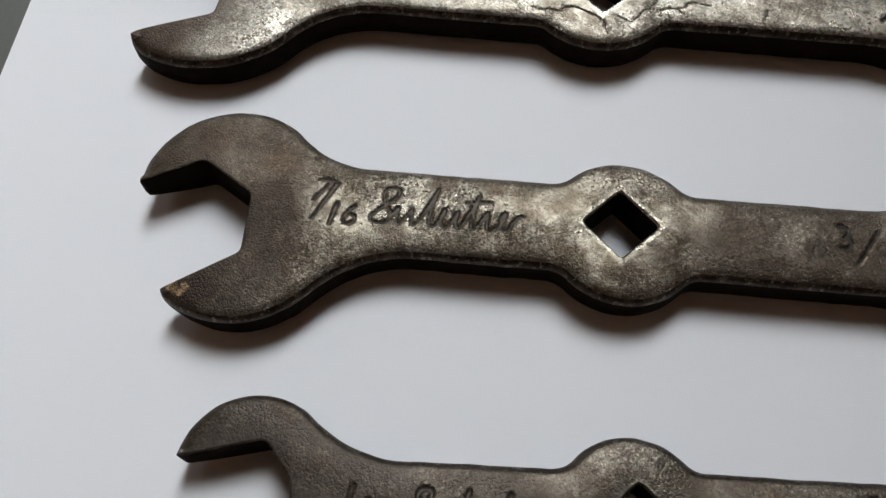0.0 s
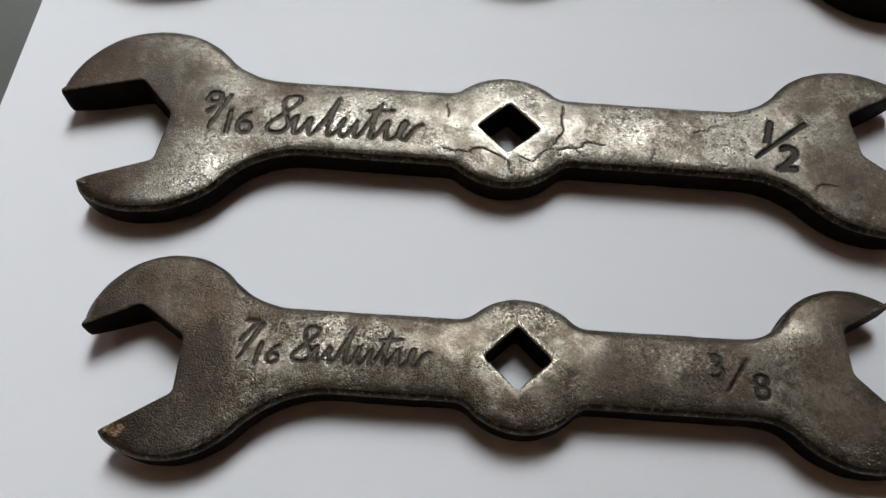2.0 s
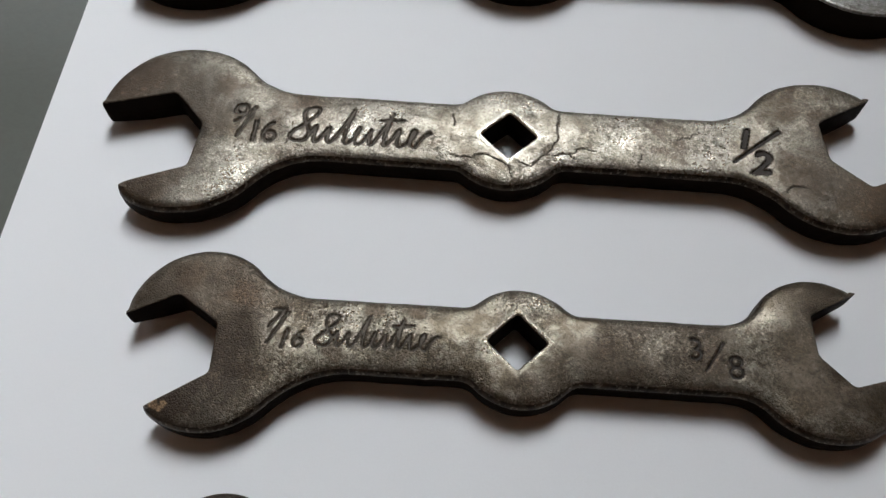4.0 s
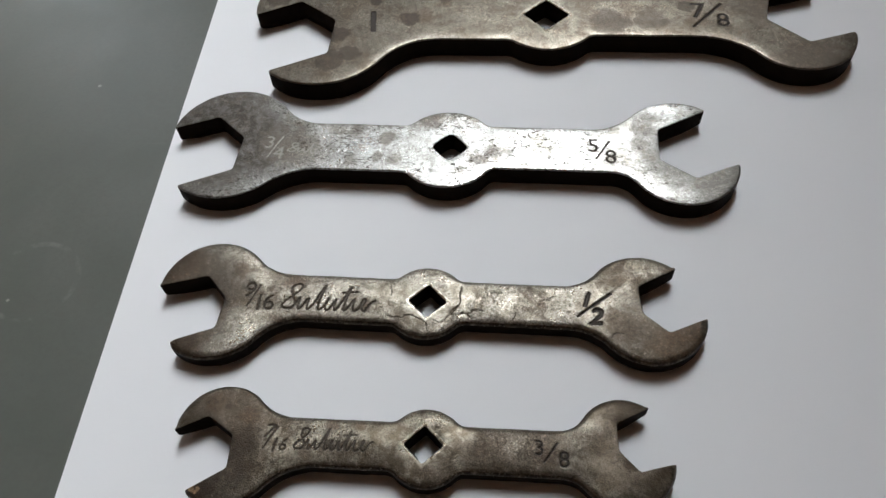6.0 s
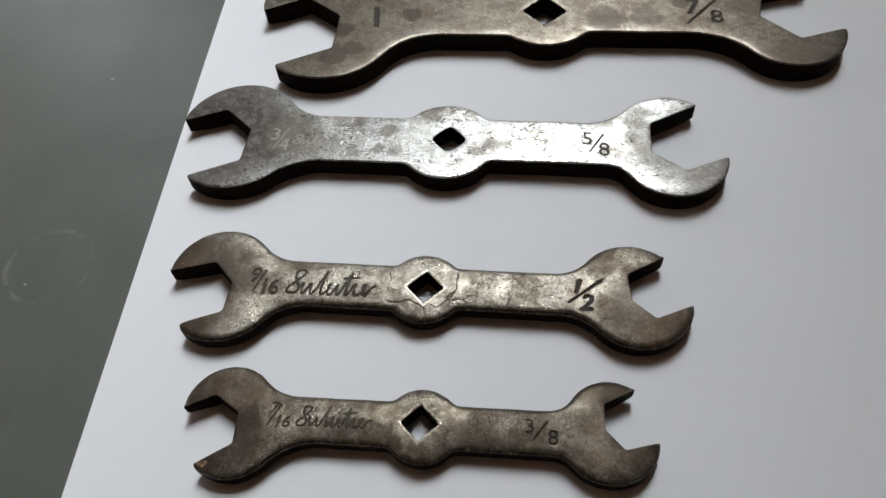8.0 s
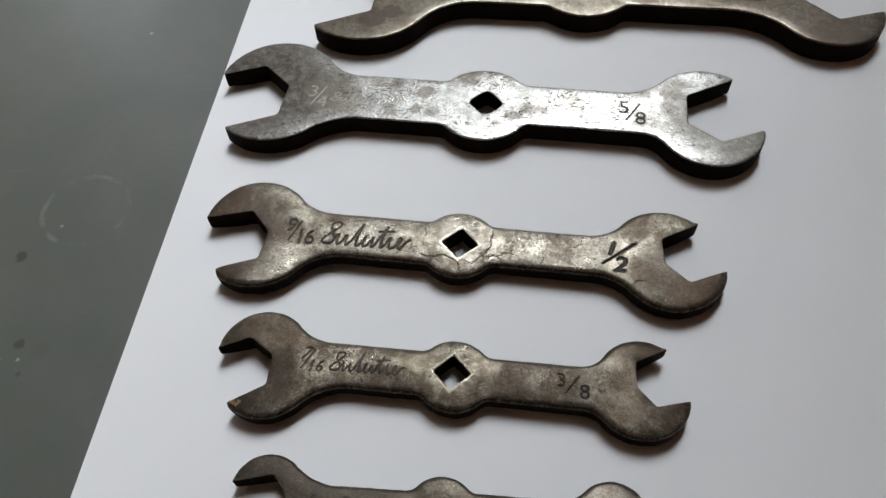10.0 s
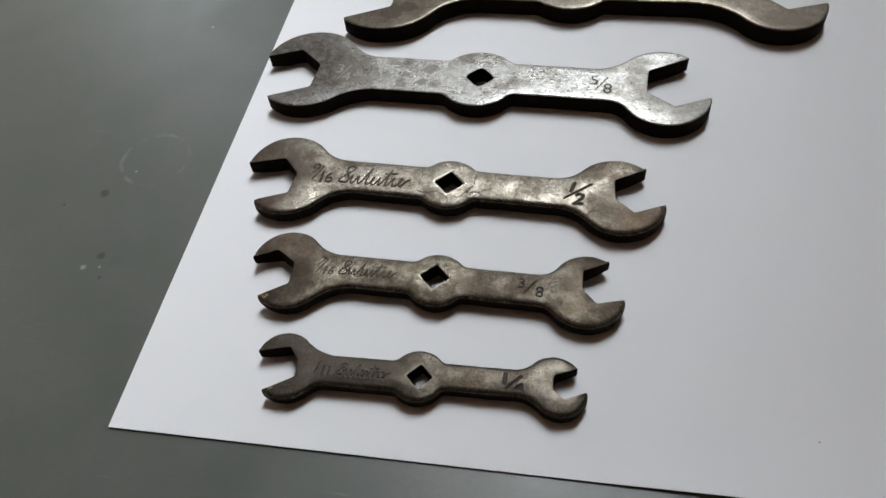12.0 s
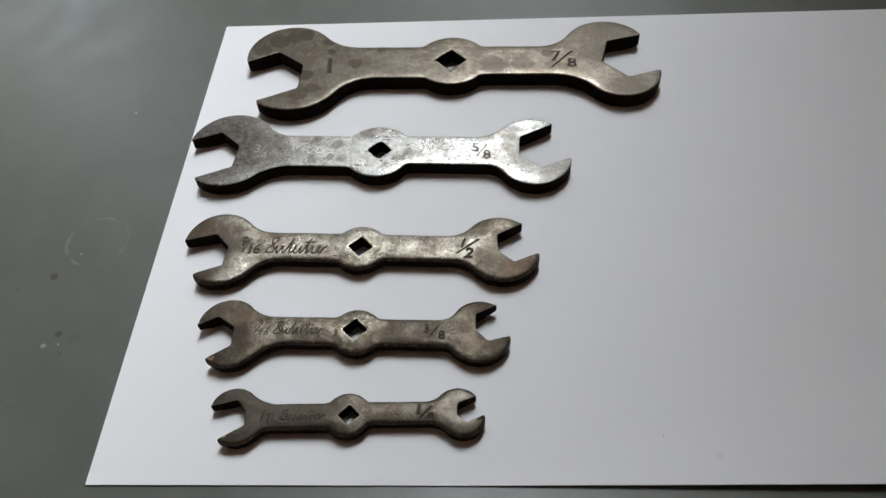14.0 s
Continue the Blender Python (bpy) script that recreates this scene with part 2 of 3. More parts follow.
def table_material():
    n = Nodes("grey_laminate")
    col = n.mix(n.ramp(n.noise(18, 5, 0.6, 0.5), 0.3, 0.7), (0.087, 0.098, 0.084), (0.109, 0.117, 0.102))
    col = n.mix(n.ramp(n.noise(900, 3), 0.35, 0.75, 0.0, 0.35), col, (0.085, 0.088, 0.078))
    # dried drips and crumbs
    for x, y, radius, amount in ((-0.0347, 0.0753, 0.0015, 0.75), (-0.0253, 0.0514, 0.0012, 0.7), (-0.0225, 0.0440, 0.0006, 0.5), (-0.0459, 0.0696, 0.0004, 0.9), (-0.0200, 0.0500, 0.0020, 0.15)):
        _, inside = n.spot(x, y, radius, radius * 0.3, radius * 1.5)
        col = n.mix(n.math("MULTIPLY", inside, amount), col, (0.03, 0.027, 0.018))
    for x, y, radius in ((-0.0277, 0.1592, 0.0005), (-0.0290, 0.0470, 0.0008), (-0.0240, 0.0475, 0.0004), (-0.0280, 0.0850, 0.0004)):
        _, inside = n.spot(x, y, radius, radius * 0.5, radius)
        col = n.mix(n.math("MULTIPLY", inside, 0.55), col, (0.42, 0.42, 0.38))
    # faint ring left by a cup
    d, _ = n.spot(-0.0238, 0.0907, 0.0115, 0.001, 0.0016)
    ring = n.ramp(n.math("ABSOLUTE", n.math("SUBTRACT", d, 0.0110)), 0.0002, 0.0010, 1.0, 0.0)
    ring = n.math("MULTIPLY", ring, n.ramp(n.noise(150, 4), 0.42, 0.65))
    col = n.mix(n.math("MULTIPLY", ring, 0.30), col, (0.30, 0.31, 0.29))
    scuff = n.math("MULTIPLY", n.ramp(n.noise(70, 3, 0.5, 0.0, (1, 16, 1)), 0.66, 0.74), n.ramp(n.noise(12, 2), 0.5, 0.62))
    col = n.mix(n.math("MULTIPLY", scuff, 0.25), col, (0.30, 0.30, 0.28))
    n.bump(n.noise(1300, 3, 0.6), 0.12, 0.0002)
    n.bsdf.inputs["Specular IOR Level"].default_value = 0.62
    return n.done(col, n.ramp(n.noise(60, 4), 0.3, 0.7, 0.30, 0.40))


def plain_wall(name, color):
    n = Nodes(name)
    n.bump(n.noise(60, 4), 0.2, 0.004)
    return n.done(n.mix(n.noise(3, 4), color, tuple(0.9 * c for c in color)), 0.8)


MAT = {
    "paper": paper_material(),
    "table": table_material(),
    "groove_fill": groove_fill("shaded_groove_grime", (0.030, 0.024, 0.017), (0.090, 0.073, 0.054)),
    "shaded_fill": groove_fill("shaded_groove_dirt", (0.012, 0.009, 0.007), (0.040, 0.031, 0.023)),
    "bare": groove_fill("bare_groove_metal", (0.15, 0.142, 0.125), (0.26, 0.25, 0.222)),
    "scale": shaded_scale(),
    "shaded_edge": shaded_brown_edge(),
    "wall": plain_wall("painted_plaster", (0.82, 0.585, 0.42)),
    "ceiling": plain_wall("ceiling_paint", (0.78, 0.68, 0.58)),
    "floor": plain_wall("floor_covering", (0.42, 0.31, 0.23)),
    "wood": plain_wall("dark_table_wood", (0.10, 0.06, 0.04)),
    "frame": plain_wall("window_paint", (0.75, 0.75, 0.72)),
}


# ---- building helpers ----
def part(name, bm, material, parent=None, label=""):
    me = bpy.data.meshes.new(name)
    bm.to_mesh(me)
    bm.free()
    for m in material if isinstance(material, (list, tuple)) else [material]:
        me.materials.append(m)
    ob = new(name, me)
    ob.parent = parent
    return tagged(ob, label)


def box(bm, x0, x1, y0, y1, z0, z1, bevel=0.0):
    made = bmesh.ops.create_cube(bm, size=1.0, matrix=Matrix.LocRotScale(((x0 + x1) / 2, (y0 + y1) / 2, (z0 + z1) / 2), None, (x1 - x0, y1 - y0, z1 - z0)))
    if bevel:
        edges = {e for v in made["verts"] for e in v.link_edges}
        bmesh.ops.bevel(bm, geom=list(edges), offset=bevel, segments=3, affect="EDGES", profile=0.5)
    return bm


def thing(name, label, category, group="", kind="", at=(0, 0, 0, 0)):
    ob = new(name)
    ob.empty_display_size = 0.01
    ob.matrix_world = pose(at[0], at[1], at[2], 0, 0, at[3])
    return tagged(ob, label, category, group, kind)


# ---- the room that closes the place ----
X0, X1, Y0, FLOOR, CEIL, T = WEST_X, 1.4, -1.3, -0.75, 2.65, 0.12
for nm, dims, mat in (
    ("wall_south", (X0 - T, X1 + T, Y0 - T, Y0, FLOOR, CEIL), "wall"),
    ("wall_west", (X0 - T, X0, Y0, WALL_Y + T, FLOOR, CEIL), "wall"),
    ("wall_east", (X1, X1 + T, Y0, WALL_Y + T, FLOOR, CEIL), "wall"),
    ("floor", (X0 - T, X1 + T, Y0 - T, WALL_Y + T, FLOOR - 0.1, FLOOR), "floor"),
    ("ceiling", (X0 - T, X1 + T, Y0 - T, WALL_Y + T, CEIL, CEIL + 0.1), "ceiling"),
):
    tagged(part(nm, box(bmesh.new(), *dims), MAT[mat]), "plain painted " + nm.split("_")[0] + " closing the room", nm.split("_")[0], kind="structure")
bm = bmesh.new()
box(bm, X0, SIDE_X[0], WALL_Y, WALL_Y + T, FLOOR, CEIL)
box(bm, SIDE_X[0], SIDE_X[1], WALL_Y, WALL_Y + T, FLOOR, SIDE_Z[0])
box(bm, SIDE_X[0], SIDE_X[1], WALL_Y, WALL_Y + T, SIDE_Z[1], CEIL)
box(bm, SIDE_X[1], WIN_X[0], WALL_Y, WALL_Y + T, FLOOR, CEIL)
box(bm, WIN_X[1], X1, WALL_Y, WALL_Y + T, FLOOR, CEIL)
box(bm, WIN_X[0], WIN_X[1], WALL_Y, WALL_Y + T, FLOOR, WIN_Z[0])
box(bm, WIN_X[0], WIN_X[1], WALL_Y, WALL_Y + T, WIN_Z[1], CEIL)
tagged(part("wall_north", bm, MAT["wall"]), "plain painted wall with two window openings", "wall", kind="structure")

# ---- table ----
TABLE_Z = -0.0006
table = thing("table", "grey laminate table top with faint stains and scuffs", "table", at=(0, 0, FLOOR, 0))
top = part("tabletop", box(bmesh.new(), -0.55, 0.75, -0.22, 0.48, TABLE_Z - 0.025, TABLE_Z, 0.002), MAT["table"], table)
top.location.z = -FLOOR
for x in (-0.50, 0.70):
    for y in (-0.17, 0.43):
        part("leg", box(bmesh.new(), x - 0.025, x + 0.025, y - 0.025, y + 0.025, 0.0, TABLE_Z - 0.025 - FLOOR, 0.003), MAT["wood"], table)


# ---- paper ----
PAPER_W, PAPER_H = 0.3556, 0.2159


def paper_lift(x, y):
    """Height of the sheet over the table: flat, with the near edge curling up towards one end."""
    d = 0.31 * (x - 0.112) - y
    return 0.055 * (0.5 * (d + math.sqrt(d * d + 0.003 ** 2)) - 0.0015 * min(1.0, 0.003 / max(abs(d), 0.003))) if d > -0.02 else 0.0


def make_paper():
    bm = bmesh.new()
    nx, ny = 72, 44
    layers = []
    for dz in (0.0, -0.00035):
        grid = []
        for j in range(ny + 1):
            v = (j / ny) ** 1.5
            grid.append([bm.verts.new((PAPER_W * i / nx, PAPER_H * v, paper_lift(PAPER_W * i / nx, PAPER_H * v) + dz)) for i in range(nx + 1)])
        layers.append(grid)
    for k, grid in enumerate(layers):
        for j in range(ny):
            for i in range(nx):
                q = [grid[j][i], grid[j][i + 1], grid[j + 1][i + 1], grid[j + 1][i]]
                bm.faces.new(q if k == 0 else q[::-1])
    a, b = layers
    rim = [(0, i) for i in range(nx)] + [(j, nx) for j in range(ny)] + [(ny, i) for i in range(nx, 0, -1)] + [(j, 0) for j in range(ny, 0, -1)]
    for (j, i), (jj, ii) in zip(rim, rim[1:] + rim[:1]):
        bm.faces.new([a[jj][ii], a[j][i], b[j][i], b[jj][ii]])
    ob = part("sheet_of_paper", bm, MAT["paper"])
    for p in ob.data.polygons:
        p.use_smooth = True
    ob.data.set_sharp_from_angle(angle=radians(40))
    return tagged(ob, "large sheet of white paper lying on the grey table", "paper")


make_paper()


# ---- wrenches ----
def arc(cx, cy, r, a0, a1, step):
    """Points along an arc, angles in radians."""
    n = max(2, int(abs(a1 - a0) * r / step))
    return [(cx + r * math.cos(a0 + (a1 - a0) * k / n), cy + r * math.sin(a0 + (a1 - a0) * k / n)) for k in range(n + 1)]


def line(p, q, step):
    n = max(1, int(math.dist(p, q) / step))
    return [(p[0] + (q[0] - p[0]) * k / n, p[1] + (q[1] - p[1]) * k / n) for k in range(n + 1)]


def shoulder(head, shank, boss, tip, fillet, step):
    """A quarter of the outline, from the top of the boss out to the tip of the jaw; head and boss are circles (x, y, r)."""
    (cx, cy, r), (bx, by, br) = head, boss
    f2 = 2.2
    gx = bx + math.sqrt(max((br + f2) ** 2 - (shank + f2 - by) ** 2, 0.01))
    pts = arc(bx, by, br, math.pi / 2, math.atan2(shank + f2 - by, gx - bx), step)
    pts += arc(gx, shank + f2, f2, math.atan2(by - shank - f2, bx - gx) % (2 * math.pi), 1.5 * math.pi, step)[1:]
    hx = cx - math.sqrt(max((r + fillet) ** 2 - (shank + fillet - cy) ** 2, 0.01))
    pts += line(pts[-1], (hx, shank), step)[1:]
    end = math.atan2(cy - shank - fillet, cx - hx)
    pts += arc(hx, shank + fillet, fillet, -math.pi / 2, end, step)[1:]
    pts += arc(cx, cy, r, end + math.pi, math.atan2(tip[1] - cy, tip[0] - cx), step)[1:]
    return pts


def on_circle(p, d, c):
    """Where a ray from p along d leaves the circle c."""
    fx, fy = p[0] - c[0], p[1] - c[1]
    b, k = fx * d[0] + fy * d[1], fx * fx + fy * fy - c[2] ** 2
    s = -b + math.sqrt(max(b * b - k, 0.0))
    return (p[0] + s * d[0], p[1] + s * d[1])


def mouth(m, upper, lower):
    """The V-bottomed mouth of a jaw: tip, corner, vertex, corner, tip."""
    x, y, turn, wide, deep, flare = m
    a = radians(turn)
    ax, n = (math.cos(a), math.sin(a)), (-math.sin(a), math.cos(a))
    if n[1] < 0:
        n = (-n[0], -n[1])
    out = []
    for s, c in ((1, upper), (-1, lower)):
        corner = (x + ax[0] * deep + s * n[0] * wide / 2, y + ax[1] * deep + s * n[1] * wide / 2)
        f = math.tan(radians(flare)) * s
        d = (ax[0] + f * n[0], ax[1] + f * n[1])
        size = math.hypot(*d)
        out.append((on_circle(corner, (d[0] / size, d[1] / size), c), corner))
    return [out[0][0], out[0][1], (x, y), out[1][1], out[1][0]]


def outline(w, step):
    """The closed outline of a wrench, in millimetres, with a weight for the rounding of its edge at every point."""
    pts, soft = [], []

    def flip(c, sx, sy):
        return (c[0] * sx, c[1] * sy, *c[2:])

    quarters, mouths = {}, {}
    for sx, head in ((-1, w["left"]), (1, w["right"])):
        mouths[sx] = mouth(head["mouth"], head["upper"], head["lower"])
        for sy, jaw, tip in ((1, "upper", mouths[sx][0]), (-1, "lower", mouths[sx][4])):
            c = flip(head[jaw], sx, sy)
            quarters[sx, sy] = [(x * sx, y * sy) for x, y in shoulder(c, head["shank"][0 if sy > 0 else 1], flip(w["boss"], sx, sy), flip(tip, sx, sy), head["fillet"][0 if sy > 0 else 1], step)]

    def add(run, weight):
        for p in run:
            if not pts or math.dist(p, pts[-1]) > 0.25 * step:
                pts.append(p)
                soft.append(weight)

    def cut(m):
        run = []
        for p, q in zip(m, m[1:]):
            run += line(p, q, step)
        return run

    # counter-clockwise: over the top from right to left, down the left mouth, along the bottom, up the right mouth
    add(quarters[1, 1][::-1], 1.0)
    add(quarters[-1, 1], 1.0)
    add(cut(mouths[-1])[1:-1], 0.0)
    add(quarters[-1, -1][::-1], 1.0)
    add(quarters[1, -1], 1.0)
    add(cut(mouths[1][::-1])[1:-1], 0.0)
    p, s = np.array(pts), np.array(soft)
    for _ in range(int(1.6 / step)):  # edge rounding fades in along the tips
        s = np.minimum(s, (np.roll(s, 1) + s + np.roll(s, -1)) / 3 + 0.02)
    tips = [np.array(mouths[sx][k]) for sx in (-1, 1) for k in (0, 4)]
    for k in range(40):  # worn corners, and blunted tips
        mask = np.full(len(p), k < 2)
        for tip, wear in zip(tips, w.get("tip_wear", (4, 4, 4, 4))):
            if k < wear:
                mask |= np.linalg.norm(p - tip, axis=1) < (2.2 if wear < 20 else 3.4)
        p = np.where(mask[:, None], 0.5 * p + 0.25 * (np.roll(p, 1, 0) + np.roll(p, -1, 0)), p)
    return p, s


def w_tips(w):
    """The four tips of the jaws."""
    out = []
    for head in (w["left"], w["right"]):
        m = mouth(head["mouth"], head["upper"], head["lower"])
        out += [m[0], m[4]]
    return out


def normals_of(p):
    d = np.roll(p, -1, 0) - np.roll(p, 1, 0)
    d /= np.maximum(np.linalg.norm(d, axis=1, keepdims=True), 1e-9)
    n = np.stack([-d[:, 1], d[:, 0]], 1)  # inwards, for a counter-clockwise outline
    for _ in range(2):
        n = 0.5 * n + 0.25 * (np.roll(n, 1, 0) + np.roll(n, -1, 0))
        n /= np.maximum(np.linalg.norm(n, axis=1, keepdims=True), 1e-9)
    return n


def inside(points, ring):
    """Which points lie in a closed ring."""
    x, y = points[:, 0], points[:, 1]
    hit = np.zeros(len(points), bool)
    for (x0, y0), (x1, y1) in zip(ring, np.roll(ring, -1, 0)):
        if y0 != y1:
            hit ^= ((y0 > y) != (y1 > y)) & (x < (x1 - x0) * (y - y0) / (y1 - y0) + x0)
    return hit


def near_ring(points, ring):
    out = np.full(len(points), 1e9)
    for k in range(0, len(ring)):
        a, b = ring[k - 1], ring[k]
        ab = b - a
        t = np.clip(((points - a) @ ab) / max(ab @ ab, 1e-9), 0, 1)
        out = np.minimum(out, np.linalg.norm(points - a - t[:, None] * ab, axis=1))
    return out


def glyph(text):
    """The triangles of a character of the built-in font, one unit high, centred."""
    cu = bpy.data.curves.new("glyph", "FONT")
    cu.body, cu.size, cu.resolution_u = text, 1.0, 3
    ob = new("glyph", cu)
    bpy.context.view_layer.update()
    me = ob.evaluated_get(bpy.context.evaluated_depsgraph_get()).to_mesh()
    me.calc_loop_triangles()
    co = np.array([v.co[:2] for v in me.vertices])
    tri = np.array([t.vertices[:] for t in me.loop_triangles])
    bpy.data.objects.remove(ob)
    bpy.data.curves.remove(cu)
    co = co - (co.min(0) + co.max(0)) / 2
    return co / (co[:, 1].max() - co[:, 1].min()), tri


GLYPHS = {c: glyph(c) for c in "123456789"}


def stamp_triangles(marks):
    """Corners of all triangles of stamped marks: (character, x, y, height, slant, width, how bold); '/' is a bar (x0, y0, x1, y1, width)."""
    out = []
    for m in marks:
        if m[0] == "/":
            a, b, wd = np.array(m[1:3], float), np.array(m[3:5], float), m[5]
            d = (b - a) / np.linalg.norm(b - a)
            n = np.array([-d[1], d[0]]) * wd / 2
            out += [(a + n, a - n, b - n * 0.6), (a + n, b - n * 0.6, b + n * 0.6)]
        else:
            co, tri = GLYPHS[m[0]]
            a = radians(m[4])
            c = co * m[3] * np.array([m[5] if len(m) > 5 else 1.0, 1.0])
            c = np.stack([c[:, 0] + math.tan(a) * c[:, 1], c[:, 1]], 1) + np.array(m[1:3])
            for shift in ((0.0, 0.0),) if len(m) < 7 else ((-m[6], -m[6]), (m[6], -m[6]), (-m[6], m[6]), (m[6], m[6])):
                out += [tuple(c[k] + shift for k in t) for t in tri]
    return out


def script_line(x0, x1, y0, y1, low, tall):
    """A flourish in place of the maker's mark: a double loop, then a slanting wave with two high strokes, one of them crossed, and a curl."""
    heights = (0.95 * low, 0.9 * low, tall, low, 0.9 * low, 0.95 * tall, low, 1.05 * low)
    widths = (0.75, 0.8, 0.95, 0.75, 0.7, 0.8, 0.85, 0.95)
    loops = (0.05, 0.06, 0.12, 0.20, 0.08, 0.10, 0.07, 0.30)
    unit = (x1 - x0 - 0.6 * low) / (sum(widths) + 1.7)
    base = lambda x: y0 + (y1 - y0) * (x - x0) / (x1 - x0)
    pts, strokes = [], []
    for k in range(61):  # the double loop
        u = 2 * math.pi * k / 60
        y = tall * (0.5 - 0.5 * math.cos(u))
        x = x0 + 0.75 * unit + (0.52 if math.cos(u) > 0 else 0.40) * unit * math.sin(2 * u) + 0.30 * y
        pts.append((x, base(x) + y))
    x = x0 + 1.05 * unit
    for h, wd, lp in zip(heights, widths, loops):
        for k in range(28):
            u = k / 28
            y = h * (0.5 - 0.5 * math.cos(2 * math.pi * u))
            xx = x + wd * unit * u + lp * unit * math.sin(2 * math.pi * u) + 0.32 * y
            pts.append((xx, base(xx) + y))
        if h > 0.9 * tall and lp < 0.11:
            mid = x + 0.5 * wd * unit + 0.25 * tall
            strokes.append(np.array([(mid - 0.55 * unit, base(mid) + 0.70 * tall), (mid + 0.75 * unit, base(mid) + 0.76 * tall)]))
        x += wd * unit
    for k in range(10):  # the tail
        pts.append((x + 0.09 * k * unit, base(x) + 0.9 * low * math.sin(0.5 * math.pi * k / 9)))
    return [np.array(pts)] + strokes


def depth_of(points, triangles, script, pen):
    """1 in the floor of an engraved stroke, 0 on the face."""
    d = np.zeros(len(points))
    offs = [(0, 0), (0.07, 0.07), (-0.07, 0.07), (0.07, -0.07), (-0.07, -0.07)]
    for a, b, c in triangles:
        lo, hi = np.minimum(np.minimum(a, b), c) - 0.2, np.maximum(np.maximum(a, b), c) + 0.2
        pick = np.where(((points > lo) & (points < hi)).all(1))[0]
        if not len(pick):
            continue
        area = (b[0] - a[0]) * (c[1] - a[1]) - (b[1] - a[1]) * (c[0] - a[0])
        if abs(area) < 1e-9:
            continue
        for o in offs:
            q = points[pick] + o
            s = ((q[:, 0] - a[0]) * (c[1] - a[1]) - (q[:, 1] - a[1]) * (c[0] - a[0])) / area
            t = ((b[0] - a[0]) * (q[:, 1] - a[1]) - (b[1] - a[1]) * (q[:, 0] - a[0])) / area
            d[pick] += 0.22 * ((s >= 0) & (t >= 0) & (s + t < 1))
    if script is not None:
        best = np.full(len(points), 1e9)
        for a, b in [q for run in script for q in zip(run, run[1:])]:
            lo, hi = np.minimum(a, b) - pen, np.maximum(a, b) + pen
            pick = np.where(((points > lo) & (points < hi)).all(1))[0]
            if len(pick):
                ab = b - a
                t = np.clip(((points[pick] - a) @ ab) / max(ab @ ab, 1e-9), 0, 1)
                best[pick] = np.minimum(best[pick], np.linalg.norm(points[pick] - a - t[:, None] * ab, axis=1))
        d = np.maximum(d, np.clip((pen * 0.75 - best) / (pen * 0.4), 0, 1))
    return np.clip(d, 0, 1)


